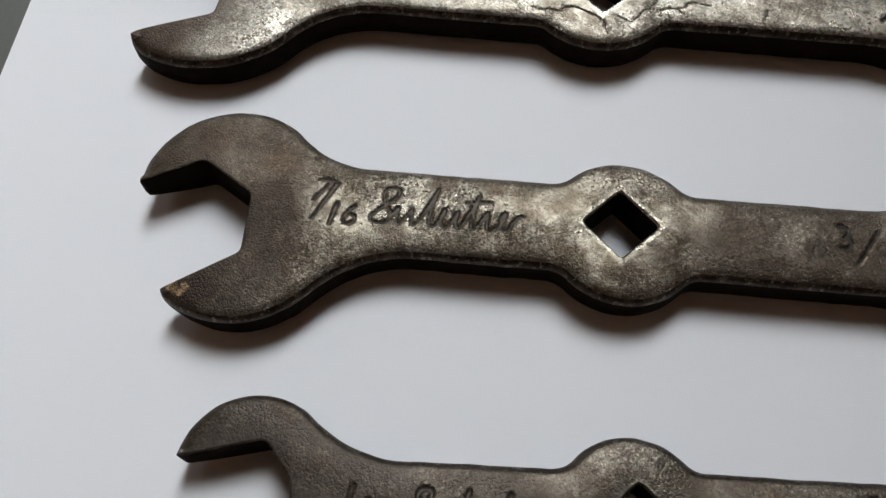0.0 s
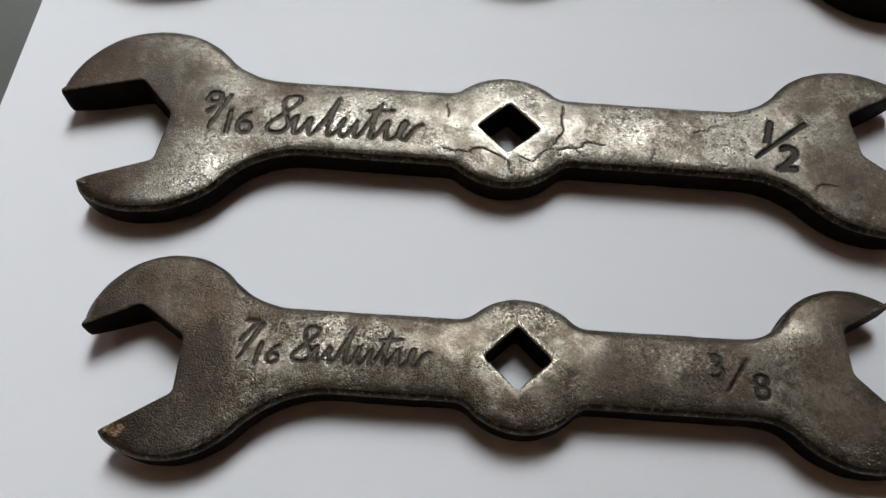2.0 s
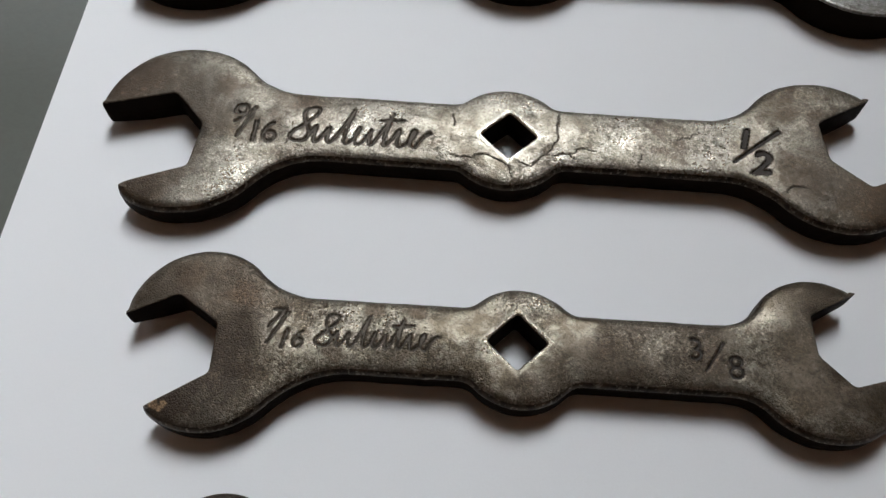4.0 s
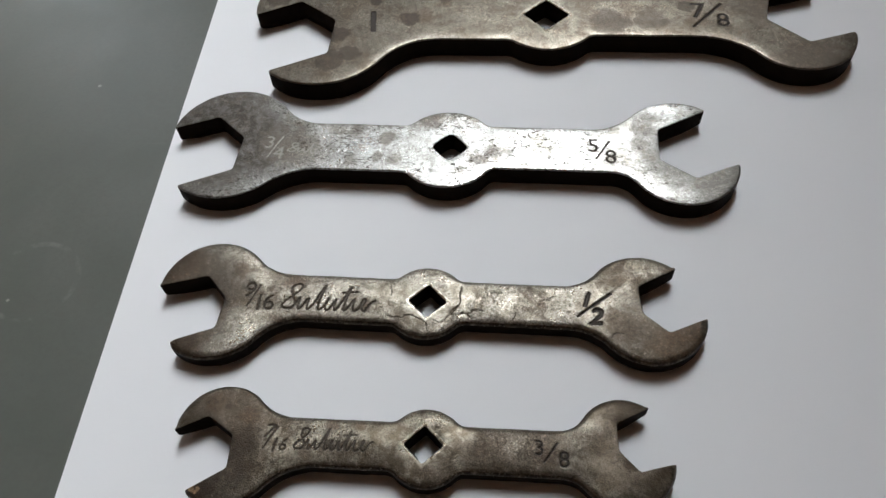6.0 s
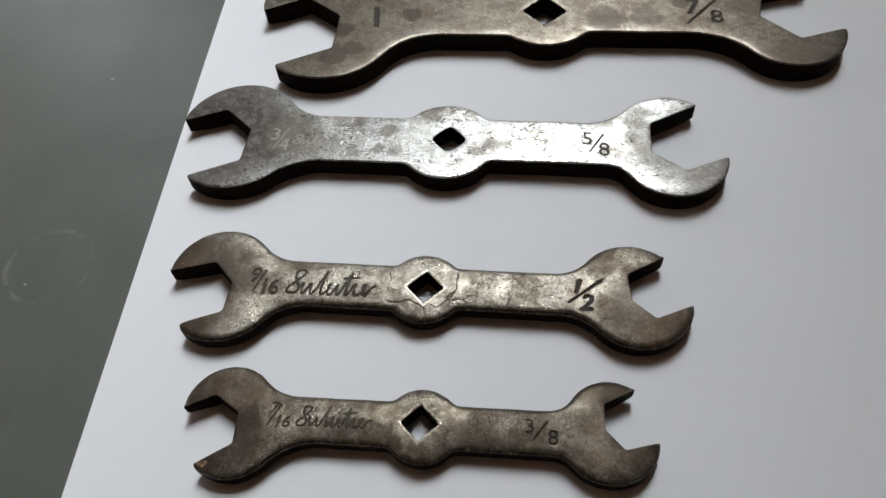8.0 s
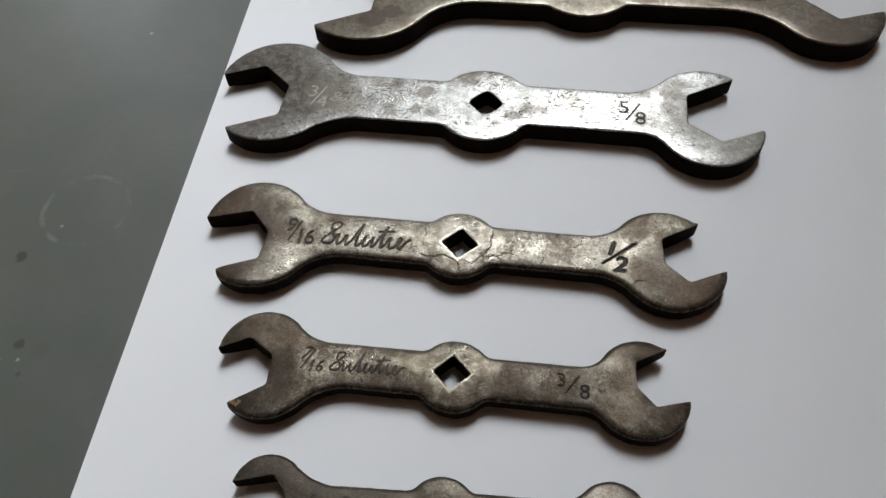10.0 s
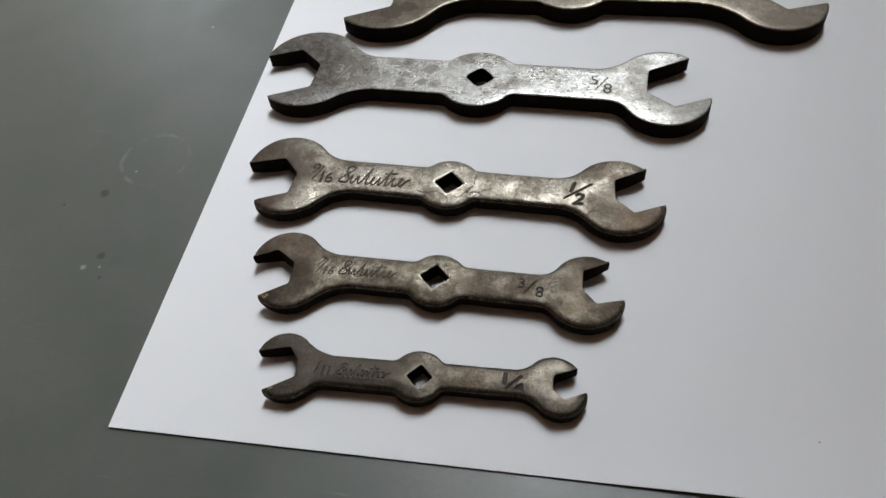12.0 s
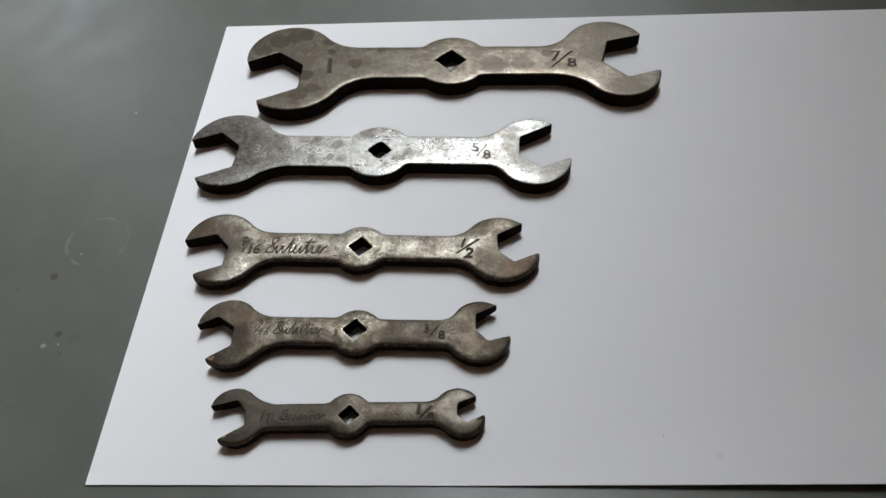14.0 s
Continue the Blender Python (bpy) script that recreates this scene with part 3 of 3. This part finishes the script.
def make_wrench(w):
    """A flat double open-end wrench with a square hole in a round boss, its size numbers stamped beside each jaw."""
    from mathutils.geometry import delaunay_2d_cdt
    rng = np.random.default_rng(w["seed"])
    step, th, r = w["step"], w["thick"], w["edge"]
    ring, soft = outline(w, step)
    nrm = normals_of(ring)
    small = w["burr"]
    rad = small + (r - small) * soft
    # square hole, standing on its corner, with slightly rounded corners
    hx, hy, half = 0.0, 0.0, w["hole"]
    hole = []
    for k in range(4):
        a, b = radians(90 * k + w.get("twist", 0)), radians(90 * (k + 1) + w.get("twist", 0))
        hole += line((half * math.cos(a), half * math.sin(a)), (half * math.cos(b), half * math.sin(b)), 0.45)[:-1]
    hole = np.array(hole)
    for _ in range(w.get("hole_wear", 1)):
        hole = 0.5 * hole + 0.25 * (np.roll(hole, 1, 0) + np.roll(hole, -1, 0))
    hole_n = normals_of(hole)
    rings, crown = [], w.get("crown", 0.0)  # the face falls off towards its outer edge
    prof = [radians(a) for a in (0, 22, 45, 68, 90)]
    wave = np.array([noise.noise((x * 0.12, y * 0.12, w["seed"])) for x, y in ring]) * 0.10
    wave += np.array([noise.noise((x * 0.55, y * 0.55, 5.0 * w["seed"])) for x, y in ring]) * 0.07 * soft
    # the jaws grow thinner towards their tips, from below
    ends = np.array(w_tips(w))
    away = np.sqrt(((ring[:, None, :] - ends[None]) ** 2).sum(2)).min(1)
    thin = w.get("tip_lift", 1.0) * np.clip(1 - away / w.get("tip_reach", 7.0), 0, 1) ** 1.3
    for a in prof:  # bottom edge
        ins = rad * (1 - math.sin(a))
        rings.append((ring + nrm * (ins + wave)[:, None], thin + rad * (1 - math.cos(a)) * 0.9))
    for a in prof[::-1]:  # top edge
        ins = rad * (1 - math.sin(a)) * w.get("roll_in", 1.0)
        rings.append((ring + nrm * (ins + wave)[:, None], th - crown * soft - rad * (1 - math.cos(a)) * w.get("roll_down", 0.8)))
    verts, faces, mats = [], [], []

    def lay(xy, z):
        base = len(verts)
        zz = np.broadcast_to(z, len(xy))
        verts.extend((float(x), float(y), float(h)) for (x, y), h in zip(xy, zz))
        return list(range(base, len(verts)))

    ids = [lay(*q) for q in rings]
    for level, (a, b) in enumerate(zip(ids, ids[1:])):
        for k in range(len(a)):
            faces.append((a[k - 1], a[k], b[k], b[k - 1]))
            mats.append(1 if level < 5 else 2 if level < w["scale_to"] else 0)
    centre = np.array([hx, hy])
    hb = 0.25
    hrings = [(centre + hole - hole_n * hb, 0.0), (centre + hole, hb), (centre + hole, th - hb), (centre + hole - hole_n * hb * 0.8, th - 0.04)]
    hids = [lay(*q) for q in hrings]
    for a, b in zip(hids, hids[1:]):
        for k in range(len(a)):
            faces.append((a[k], a[k - 1], b[k - 1], b[k]))
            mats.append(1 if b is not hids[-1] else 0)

    def cap(outer_ids, hole_ids, extra, lift, flip):
        pool = outer_ids + hole_ids
        flat = [Vector(verts[i][:2]) for i in pool]
        n1, n2 = len(outer_ids), len(hole_ids)
        edges = [(k, (k + 1) % n1) for k in range(n1)] + [(n1 + k, n1 + (k + 1) % n2) for k in range(n2)]
        co, _, tris, ov, _, _ = delaunay_2d_cdt(flat + [Vector(p) for p in extra], edges, [], 0, 1e-5)
        where = []
        for k, c in enumerate(co):
            src = ov[k][0] if ov[k] else -1
            if 0 <= src < len(pool):
                where.append(pool[src])
            else:
                verts.append((c.x, c.y, float(lift[src - len(pool)]) if src >= 0 else th))
                where.append(len(verts) - 1)
        tri = np.array([t[:] for t in tris if len(t) == 3])
        mid = np.array([[co[i].x, co[i].y] for i in range(len(co))])[tri].mean(1)
        keep = inside(mid, np.array([verts[i][:2] for i in outer_ids])) & ~inside(mid, np.array([verts[i][:2] for i in hole_ids]))
        return [tuple(where[i] for i in (t[::-1] if flip else t)) for t in tri[keep]], mid[keep]

    # face points: coarse over the whole face, fine where it is engraved
    marks = stamp_triangles(w["marks"])
    script = script_line(*w["script"]) if w.get("script") else None
    lo, hi = ring.min(0), ring.max(0)
    gx, gy = np.meshgrid(np.arange(lo[0], hi[0], 1.0), np.arange(lo[1], hi[1], 1.0))
    pts = np.stack([gx.ravel(), gy.ravel()], 1)
    pts += rng.uniform(-0.3, 0.3, pts.shape)
    fine = []
    for x0, x1, y0, y1 in w["fields"]:
        pts = pts[~((pts[:, 0] > x0 - 0.3) & (pts[:, 0] < x1 + 0.3) & (pts[:, 1] > y0 - 0.3) & (pts[:, 1] < y1 + 0.3))]
        fx, fy = np.meshgrid(np.arange(x0, x1, w["fine"]), np.arange(y0, y1, w["fine"]))
        f = np.stack([fx.ravel(), fy.ravel()], 1)
        fine.append(f + rng.uniform(-0.03, 0.03, f.shape))
    pts = np.concatenate([pts] + fine)
    edge_ring, hole_ring = rings[-1][0], hrings[-1][0]
    pts = pts[inside(pts, edge_ring) & ~inside(pts, hole_ring)]
    gap = np.minimum(near_ring(pts, edge_ring), near_ring(pts, hole_ring))
    pts, gap = pts[gap > 0.35], gap[gap > 0.35]
    splits = []
    for run in w.get("cracks", ()):  # forging cracks wander between their corners
        way = [run[0]]
        for p, q in zip(run, run[1:]):
            for t in (0.25, 0.5, 0.75, 1.0):
                sway = 0.0 if t == 1.0 else rng.uniform(-0.22, 0.22)
                way.append((p[0] + (q[0] - p[0]) * t + sway, p[1] + (q[1] - p[1]) * t - sway))
        splits.append(np.array(way))
    dip = np.maximum(depth_of(pts, marks, script, w["pen"]), 0.4 * depth_of(pts, [], splits or None, 0.20))
    dent = np.array([noise.noise((x * 0.22, y * 0.22, 3.1 * w["seed"])) + 0.5 * noise.noise((x * 0.6, y * 0.6, 7.7 * w["seed"])) for x, y in pts])
    rim = edge_ring[soft > 0.5]
    outer = np.array([np.sqrt(((rim - p) ** 2).sum(1).min()) for p in pts])
    fall = crown * np.clip(1 - outer / w.get("crown_width", 4.0), 0, 1) ** 2
    lift = th - fall - w["depth"] * dip + w["dents"] * dent * np.clip(gap / 3, 0, 1)
    up, mid = cap(ids[-1], hids[-1], [tuple(p) for p in pts], lift, False)
    numbers = depth_of(mid, marks, None, w["pen"]) > 0.5
    scrolls = depth_of(mid, [], script, w["pen"]) > 0.5
    clefts = depth_of(mid, [], splits or None, 0.16) > 0.4
    floors = {"left": [], "right": [], "mark": [], "cleft": []}
    for f, c, num, scr, cleft in zip(up, mid, numbers, scrolls, clefts):
        if num:
            floors["left" if c[0] < 0 else "right"].append(f)
        elif scr:
            floors["mark"].append(f)
        elif cleft:
            floors["cleft"].append(f)
        else:
            faces.append(f)
            mats.append(0)
    down, _ = cap(ids[0], hids[0], [], [], True)
    faces += down
    mats += [1] * len(down)

    def mesh(name, some, materials, which=None):
        used = sorted({i for f in some for i in f})
        index = {i: k for k, i in enumerate(used)}
        me = bpy.data.meshes.new(name)
        me.from_pydata([tuple(0.001 * c for c in verts[i]) for i in used], [], [tuple(index[i] for i in f) for f in some])
        for m in materials:
            me.materials.append(m)
        if which:
            me.polygons.foreach_set("material_index", which)
        me.polygons.foreach_set("use_smooth", [True] * len(some))
        me.update()
        me.set_sharp_from_angle(angle=radians(38))
        ob = new(name, me)
        ob.parent = root
        return ob

    root = thing("open_end_wrench", w["label"], "wrench", "set of wrenches on the paper", at=(*w["at"], 0.0, w["turn"]))
    mesh("body", faces, (w["steel"], MAT["scale"], MAT["shaded_edge"]), mats)
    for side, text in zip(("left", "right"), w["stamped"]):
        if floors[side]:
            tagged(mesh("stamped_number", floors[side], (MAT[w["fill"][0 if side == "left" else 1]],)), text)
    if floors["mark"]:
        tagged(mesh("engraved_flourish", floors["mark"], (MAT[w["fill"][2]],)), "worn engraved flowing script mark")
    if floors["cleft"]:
        tagged(mesh("forging_crack", floors["cleft"], (MAT["groove_fill"],)), "fine dark cracks in the forged skin")
    return root


# Brown head patina; blots low on boss and shank put edge shade into colour.
OLD = forged_steel("patinated_steel", (0.262, 0.238, 0.190), (0.098, 0.078, 0.053), (0.056, 0.036, 0.022), 0.23, 1.0, hole=0.0040, pebble=1.0, patches=0.75,
                   blots=((0.0400, 0.0010, 0.0085, TIP, 0.6), (-0.0410, 0.0000, 0.0105, TIP, 0.85), (0.0185, 0.0000, 0.0085, (0.055, 0.039, 0.027), 0.55), (0.0280, -0.0010, 0.0060, (0.055, 0.040, 0.027), 0.45), (-0.0400, -0.0085, 0.0070, (0.036, 0.025, 0.017), 0.85), (0.0035, -0.0070, 0.0038, TIP, 0.65), (0.0110, -0.0020, 0.0045, TIP, 0.65), (-0.0160, -0.0048, 0.0022, TIP, 0.6), (-0.0100, -0.0046, 0.0020, TIP, 0.6),
                          (-0.0445, -0.0100, 0.0045, (0.03, 0.018, 0.012), 0.8), (-0.0449, -0.0112, 0.00055, (0.42, 0.28, 0.16), 0.85), (-0.0437, -0.0111, 0.00045, (0.42, 0.28, 0.16), 0.8), (-0.0442, -0.0117, 0.00035, (0.42, 0.28, 0.16), 0.8),
                          (-0.0190, 0.0036, 0.0016, RED, 0.6), (-0.0235, -0.0030, 0.0014, RED, 0.5), (-0.0130, 0.0034, 0.0013, RED, 0.5), (-0.0365, 0.0045, 0.0020, RED, 0.5), (-0.0440, 0.0070, 0.0022, RED, 0.4)))
# Left-half blots paint the darker reflection there into the brown patina.
SMALL = forged_steel("dark_patinated_steel", (0.108, 0.096, 0.077), (0.050, 0.039, 0.028), (0.052, 0.036, 0.023), 0.28, 0.45, hole=0.00325, pebble=0.4, patches=0.6,
                     blots=((0.0120, -0.0005, 0.0040, RED, 0.4), (-0.0300, 0.0000, 0.0120, (0.036, 0.026, 0.018), 0.75), (-0.0150, -0.0005, 0.0060, (0.040, 0.029, 0.020), 0.6), (-0.0355, -0.0052, 0.0016, (0.02, 0.016, 0.012), 0.8), (-0.0365, -0.0060, 0.0008, (0.35, 0.29, 0.22), 0.8)))
WORN = forged_steel("worn_forged_steel", (0.370, 0.345, 0.290), (0.140, 0.119, 0.088), (0.074, 0.050, 0.031), 0.23, 0.9, cracks=0.15, hole=0.0043, pebble=0.6, patches=0.8,
                    blots=((0.0530, -0.0030, 0.0115, (0.080, 0.063, 0.046), 0.75), (0.0555, -0.0095, 0.0070, RED, 0.75), (0.0560, 0.0085, 0.0045, RUST, 0.8), (-0.0540, 0.0000, 0.0120, (0.068, 0.052, 0.037), 0.9), (-0.0550, -0.0115, 0.0070, RED, 0.85), (-0.0590, 0.0060, 0.0055, RUST, 0.75), (-0.0515, -0.0090, 0.0085, (0.046, 0.032, 0.021), 0.8),
                           (-0.0330, 0.0045, 0.0034, RED, 0.6), (0.0430, -0.0055, 0.0030, RUST, 0.6), (0.0470, 0.0060, 0.0024, RUST, 0.6), (-0.0440, 0.0055, 0.0020, RUST, 0.6), (-0.0470, -0.0030, 0.0018, (0.04, 0.032, 0.025), 0.7), (-0.0420, 0.0020, 0.0014, (0.04, 0.032, 0.025), 0.6)))
# Large head blots: brown patina, and the unlit heads' shade put into the colour.
BRIGHT = forged_steel("bright_pitted_steel", (0.440, 0.441, 0.422), (0.265, 0.260, 0.240), (0.165, 0.140, 0.108), 0.22, 0.2, metal=0.95, pits=0.9, patches=0.6,
                      blots=((-0.0620, 0.0000, 0.0225, (0.042, 0.033, 0.025), 1.0), (-0.0420, -0.0010, 0.0080, (0.13, 0.113, 0.09), 0.6), (0.0655, -0.0010, 0.0165, (0.095, 0.087, 0.075), 0.95),
                             (-0.0170, 0.0022, 0.0024, DIRT, 0.75), (-0.0140, -0.0045, 0.0020, DIRT, 0.6), (-0.0185, -0.0040, 0.0016, DIRT, 0.6), (0.0075, -0.0042, 0.0020, DIRT, 0.75), (0.0115, -0.0012, 0.0024, DIRT, 0.6), (0.0150, -0.0008, 0.0016, DIRT, 0.5),
                             (-0.0060, 0.0100, 0.0040, DIRT, 0.8), (-0.0250, 0.0042, 0.0022, DIRT, 0.6), (-0.0255, -0.0055, 0.0018, DIRT, 0.6), (0.0480, 0.0020, 0.0024, (0.12, 0.10, 0.08), 0.5), (0.0500, 0.0090, 0.0040, (0.11, 0.10, 0.085), 0.6)))
BROWNED = forged_steel("browned_flat_steel", (0.195, 0.176, 0.143), (0.104, 0.086, 0.064), (0.094, 0.066, 0.042), 0.24, 0.3, hole=0.0067, patches=0.7,
                       blots=((0.0630, 0.0110, 0.0150, (0.075, 0.058, 0.042), 0.8), (0.0710, -0.0170, 0.0090, (0.070, 0.053, 0.038), 0.8), (0.0180, -0.0030, 0.0055, BROWN, 0.6), (0.0300, -0.0020, 0.0045, BROWN, 0.5), (0.0405, 0.0040, 0.0024, BROWN, 0.7),
                              (-0.0640, 0.0165, 0.0042, BROWN, 0.95), (-0.0690, 0.0155, 0.0040, BROWN, 0.9), (-0.0750, 0.0130, 0.0046, BROWN, 0.85), (-0.0815, 0.0060, 0.0036, BROWN, 0.8), (-0.0530, 0.0125, 0.0028, BROWN, 0.8), (-0.0512, 0.0052, 0.0018, BROWN, 0.95), (-0.0400, -0.0025, 0.0029, BROWN, 0.9),
                              (-0.0608, -0.0100, 0.0034, BROWN, 0.85), (-0.0560, -0.0180, 0.0032, BROWN, 0.7), (-0.0620, -0.0210, 0.0040, BROWN, 0.75), (-0.0760, -0.0190, 0.0050, (0.075, 0.056, 0.038), 0.7), (-0.0300, 0.0070, 0.0022, BROWN, 0.5)))

WRENCHES = [
    dict(seed=1, fill=("shaded_fill", "shaded_fill", "groove_fill"), crown=0.10, crown_width=3.0, at=(0.1040, 0.1801), turn=-1.9, thick=6.6, edge=0.55, burr=0.25, step=0.6, steel=BROWNED, hole=6.7, hole_wear=2,
         boss=(0.35, -0.11, 15.13), depth=0.22, dents=0.06, fine=0.25, pen=0.6,
         left=dict(upper=(-69.16, 4.23, 18.51), lower=(-64.99, -9.78, 20.95), shank=(8.56, 11.20), fillet=(20.45, 18.57), mouth=(-62.17, -3.18, -153.53, 25.94, 6.76, -0.48)),
         right=dict(upper=(64.76, 7.97, 17.71), lower=(70.60, -6.66, 15.54), shank=(8.95, 8.99), fillet=(14.45, 21.87), mouth=(62.65, -1.53, 17.54, 24.04, 6.84, -1.40)),
         marks=[("1", -50.8, -3.9, 9.0, -6, 1.0, 0.06), ("7", 43.8, 2.2, 6.6, 0), ("/", 50.7, 5.5, 41.7, -5.1, 0.9), ("8", 50.4, -1.9, 5.6, 0)],
         fields=[(-55, -47, -10, 3), (39, 55, -7, 8)],
         scale_to=5, stamped=("stamped number 1", "stamped fraction 7/8"),
         label="largest flat steel wrench, brown and stained, on white paper"),
    dict(seed=2, fill=("bare", "shaded_fill", "bare"), crown=0.06, crown_width=2.0, at=(0.0775, 0.1286), turn=-2.6, thick=5.8, edge=0.45, burr=0.25, step=0.5, steel=BRIGHT, hole=5.0, hole_wear=12,
         boss=(-0.69, -0.51, 13.00), depth=0.07, dents=0.05, fine=0.22, pen=0.38,
         left=dict(upper=(-58.35, 1.75, 16.70), lower=(-58.46, -1.95, 17.54), shank=(7.24, 8.84), fillet=(12.68, 19.35), mouth=(-54.88, 1.15, -156.36, 19.97, 4.95, 1.25)),
         right=dict(upper=(57.82, 3.27, 14.70), lower=(58.66, -2.41, 13.84), shank=(7.66, 6.81), fillet=(14.52, 8.18), mouth=(53.00, -2.19, 27.67, 17.85, 4.90, 2.40)),
         marks=[("3", -47.4, -0.2, 4.2, 0), ("/", -44.1, 2.0, -47.2, -5.6, 0.4), ("4", -44.4, -3.8, 4.2, 0), ("5", 36.5, 1.9, 4.4, 0), ("/", 40.7, 3.6, 37.1, -2.8, 0.5), ("8", 40.9, -1.7, 4.4, 0)],
         script=(-42.8, -25.5, -3.2, -4.0, 1.5, 3.0), fields=[(-50, -24, -6.5, 3.5), (33, 44, -5, 5)],
         scale_to=5, stamped=("stamped fraction 3/4", "stamped fraction 5/8"),
         label="bright polished steel wrench with dark pits, on white paper"),
    dict(seed=3, fill=("groove_fill", "shaded_fill", "groove_fill"), crown=0.35, crown_width=4.5, at=(0.0741, 0.0823), turn=-2.5, thick=5.5, edge=1.5, burr=0.25, step=0.45, steel=WORN, hole=4.3,
         tip_wear=(5, 26, 3, 8), boss=(-0.26, 0.19, 9.31), depth=0.28, dents=0.09, fine=0.2, pen=0.48,
         left=dict(upper=(-50.26, 1.30, 12.81), lower=(-48.35, -3.19, 13.74), shank=(6.14, 6.13), fillet=(11.30, 12.40), mouth=(-46.33, -1.62, -160.12, 14.33, 3.17, 3.27)),
         right=dict(upper=(47.42, 2.28, 12.65), lower=(49.08, 0.14, 12.64), shank=(6.17, 4.94), fillet=(9.73, 11.10), mouth=(47.57, -0.57, 28.20, 12.80, 2.60, 3.08)),
         marks=[("9", -41.0, 0.8, 4.0, 8), ("/", -38.8, 2.3, -40.9, -3.8, 0.6), ("1", -38.2, -2.4, 4.0, 0), ("6", -36.0, -2.3, 4.0, 0), ("1", 35.4, 2.3, 3.8, 14, 1.1, 0.12), ("/", 40.8, 4.2, 33.2, -2.2, 0.75), ("2", 37.6, -1.9, 3.9, 14, 1.1, 0.14)],
         script=(-33.7, -10.4, -3.6, -3.4, 3.0, 6.5), fields=[(-44, -9, -6, 5.5), (-8.8, 31.3, -8.6, 6.4), (31.5, 44, -8.4, 6.2)],
         cracks=[((7.3, 4.6), (7.4, 0.0), (6.4, -2.1), (5.2, -3.3), (3.4, -5.4), (1.6, -4.8)), ((6.1, -3.0), (8.9, -2.7), (10.2, -3.8), (11.7, -5.4)), ((8.9, -2.7), (10.7, -1.6), (13.0, -1.9)), ((19.7, -1.9), (19.1, -4.5)), ((25.2, 1.2), (27.3, 1.9), (28.6, 2.9)),
                 ((39.8, -7.4), (41.6, -5.8), (43.2, -6.0)), ((-8.7, -4.1), (-5.7, -4.5), (-3.9, -3.8), (-1.6, -4.6), (0.0, -5.5), (0.7, -7.8)), ((-8.7, 3.6), (-8.4, 1.0))],
         scale_to=7, stamped=("stamped fraction 9/16", "stamped fraction 1/2"),
         label="worn forged steel wrench with cracked surface and deep script"),
    dict(seed=4, fill=("groove_fill", "shaded_fill", "groove_fill"), crown=0.35, crown_width=3.8, at=(0.0750, 0.0490), turn=-1.5, thick=5.2, edge=1.5, burr=0.2, step=0.4, steel=OLD, hole=4.0,
         tip_lift=2.0, tip_wear=(4, 7, 3, 8), boss=(0.45, -0.31, 8.33), depth=0.22, dents=0.07, fine=0.18, pen=0.36,
         left=dict(upper=(-41.89, 1.32, 9.97), lower=(-39.90, -3.00, 11.10), shank=(4.98, 5.35), fillet=(11.71, 13.96), mouth=(-39.13, 0.25, -149.90, 12.30, 3.28, 3.07)),
         right=dict(upper=(39.73, 2.78, 9.19), lower=(39.58, -0.28, 10.37), shank=(4.59, 5.25), fillet=(5.69, 5.89), mouth=(38.69, 0.57, 22.29, 10.56, 1.99, 6.24)),
         marks=[("7", -31.6, 1.3, 3.0, 14), ("/", -30.1, 2.4, -32.4, -2.4, 0.5), ("1", -30.1, -1.5, 2.9, 10), ("6", -28.3, -1.4, 2.6, 10), ("3", 23.0, 0.5, 3.2, 0), ("/", 26.7, 1.7, 23.9, -2.6, 0.4), ("8", 27.9, -1.7, 3.2, 0)],
         script=(-26.8, -9.3, -2.1, -2.0, 2.1, 4.4), fields=[(-34, -8.4, -4, 4), (20.5, 30.5, -4.5, 3.5)],
         scale_to=7, stamped=("stamped fraction 7/16", "stamped fraction 3/8"),
         label="dark patinated steel wrench with grainy surface and worn script"),
    dict(seed=5, fill=("groove_fill", "shaded_fill", "groove_fill"), crown=0.28, crown_width=3.0, at=(0.0758, 0.0197), turn=0.7, thick=4.5, edge=1.2, burr=0.2, step=0.4, steel=SMALL, hole=3.25,
         boss=(-0.53, 0.48, 6.99), depth=0.22, dents=0.08, fine=0.18, pen=0.36,
         left=dict(upper=(-35.19, 2.33, 7.37), lower=(-33.86, 0.04, 8.88), shank=(4.21, 4.10), fillet=(13.87, 4.48), mouth=(-31.28, 1.72, -158.20, 8.79, 1.33, 7.97)),
         right=dict(upper=(32.26, 1.47, 7.21), lower=(33.95, -0.78, 6.48), shank=(4.46, 2.77), fillet=(6.26, 8.72), mouth=(32.16, -0.42, 23.22, 6.59, 1.52, -1.01)),
         marks=[("/", -25.6, 1.8, -26.4, -1.6, 0.4), ("/", -24.2, 0.6, -24.6, -2.0, 0.4), ("/", -22.8, 0.6, -23.2, -2.0, 0.6), ("1", 20.7, 1.5, 3.4, 4, 1.1, 0.16), ("/", 24.6, 2.5, 20.5, -2.2, 0.75), ("4", 24.0, -1.4, 3.3, 4, 1.1, 0.16)],
         script=(-21.2, -6.8, -1.5, -1.5, 1.6, 3.2), fields=[(-28, -5.5, -3, 3), (18.5, 26.5, -3.6, 3)],
         scale_to=7, stamped=("worn stamped strokes", "stamped fraction 1/4"),
         label="smallest dark steel wrench with faint script, on white paper"),
]
for spec in WRENCHES:
    make_wrench(spec)
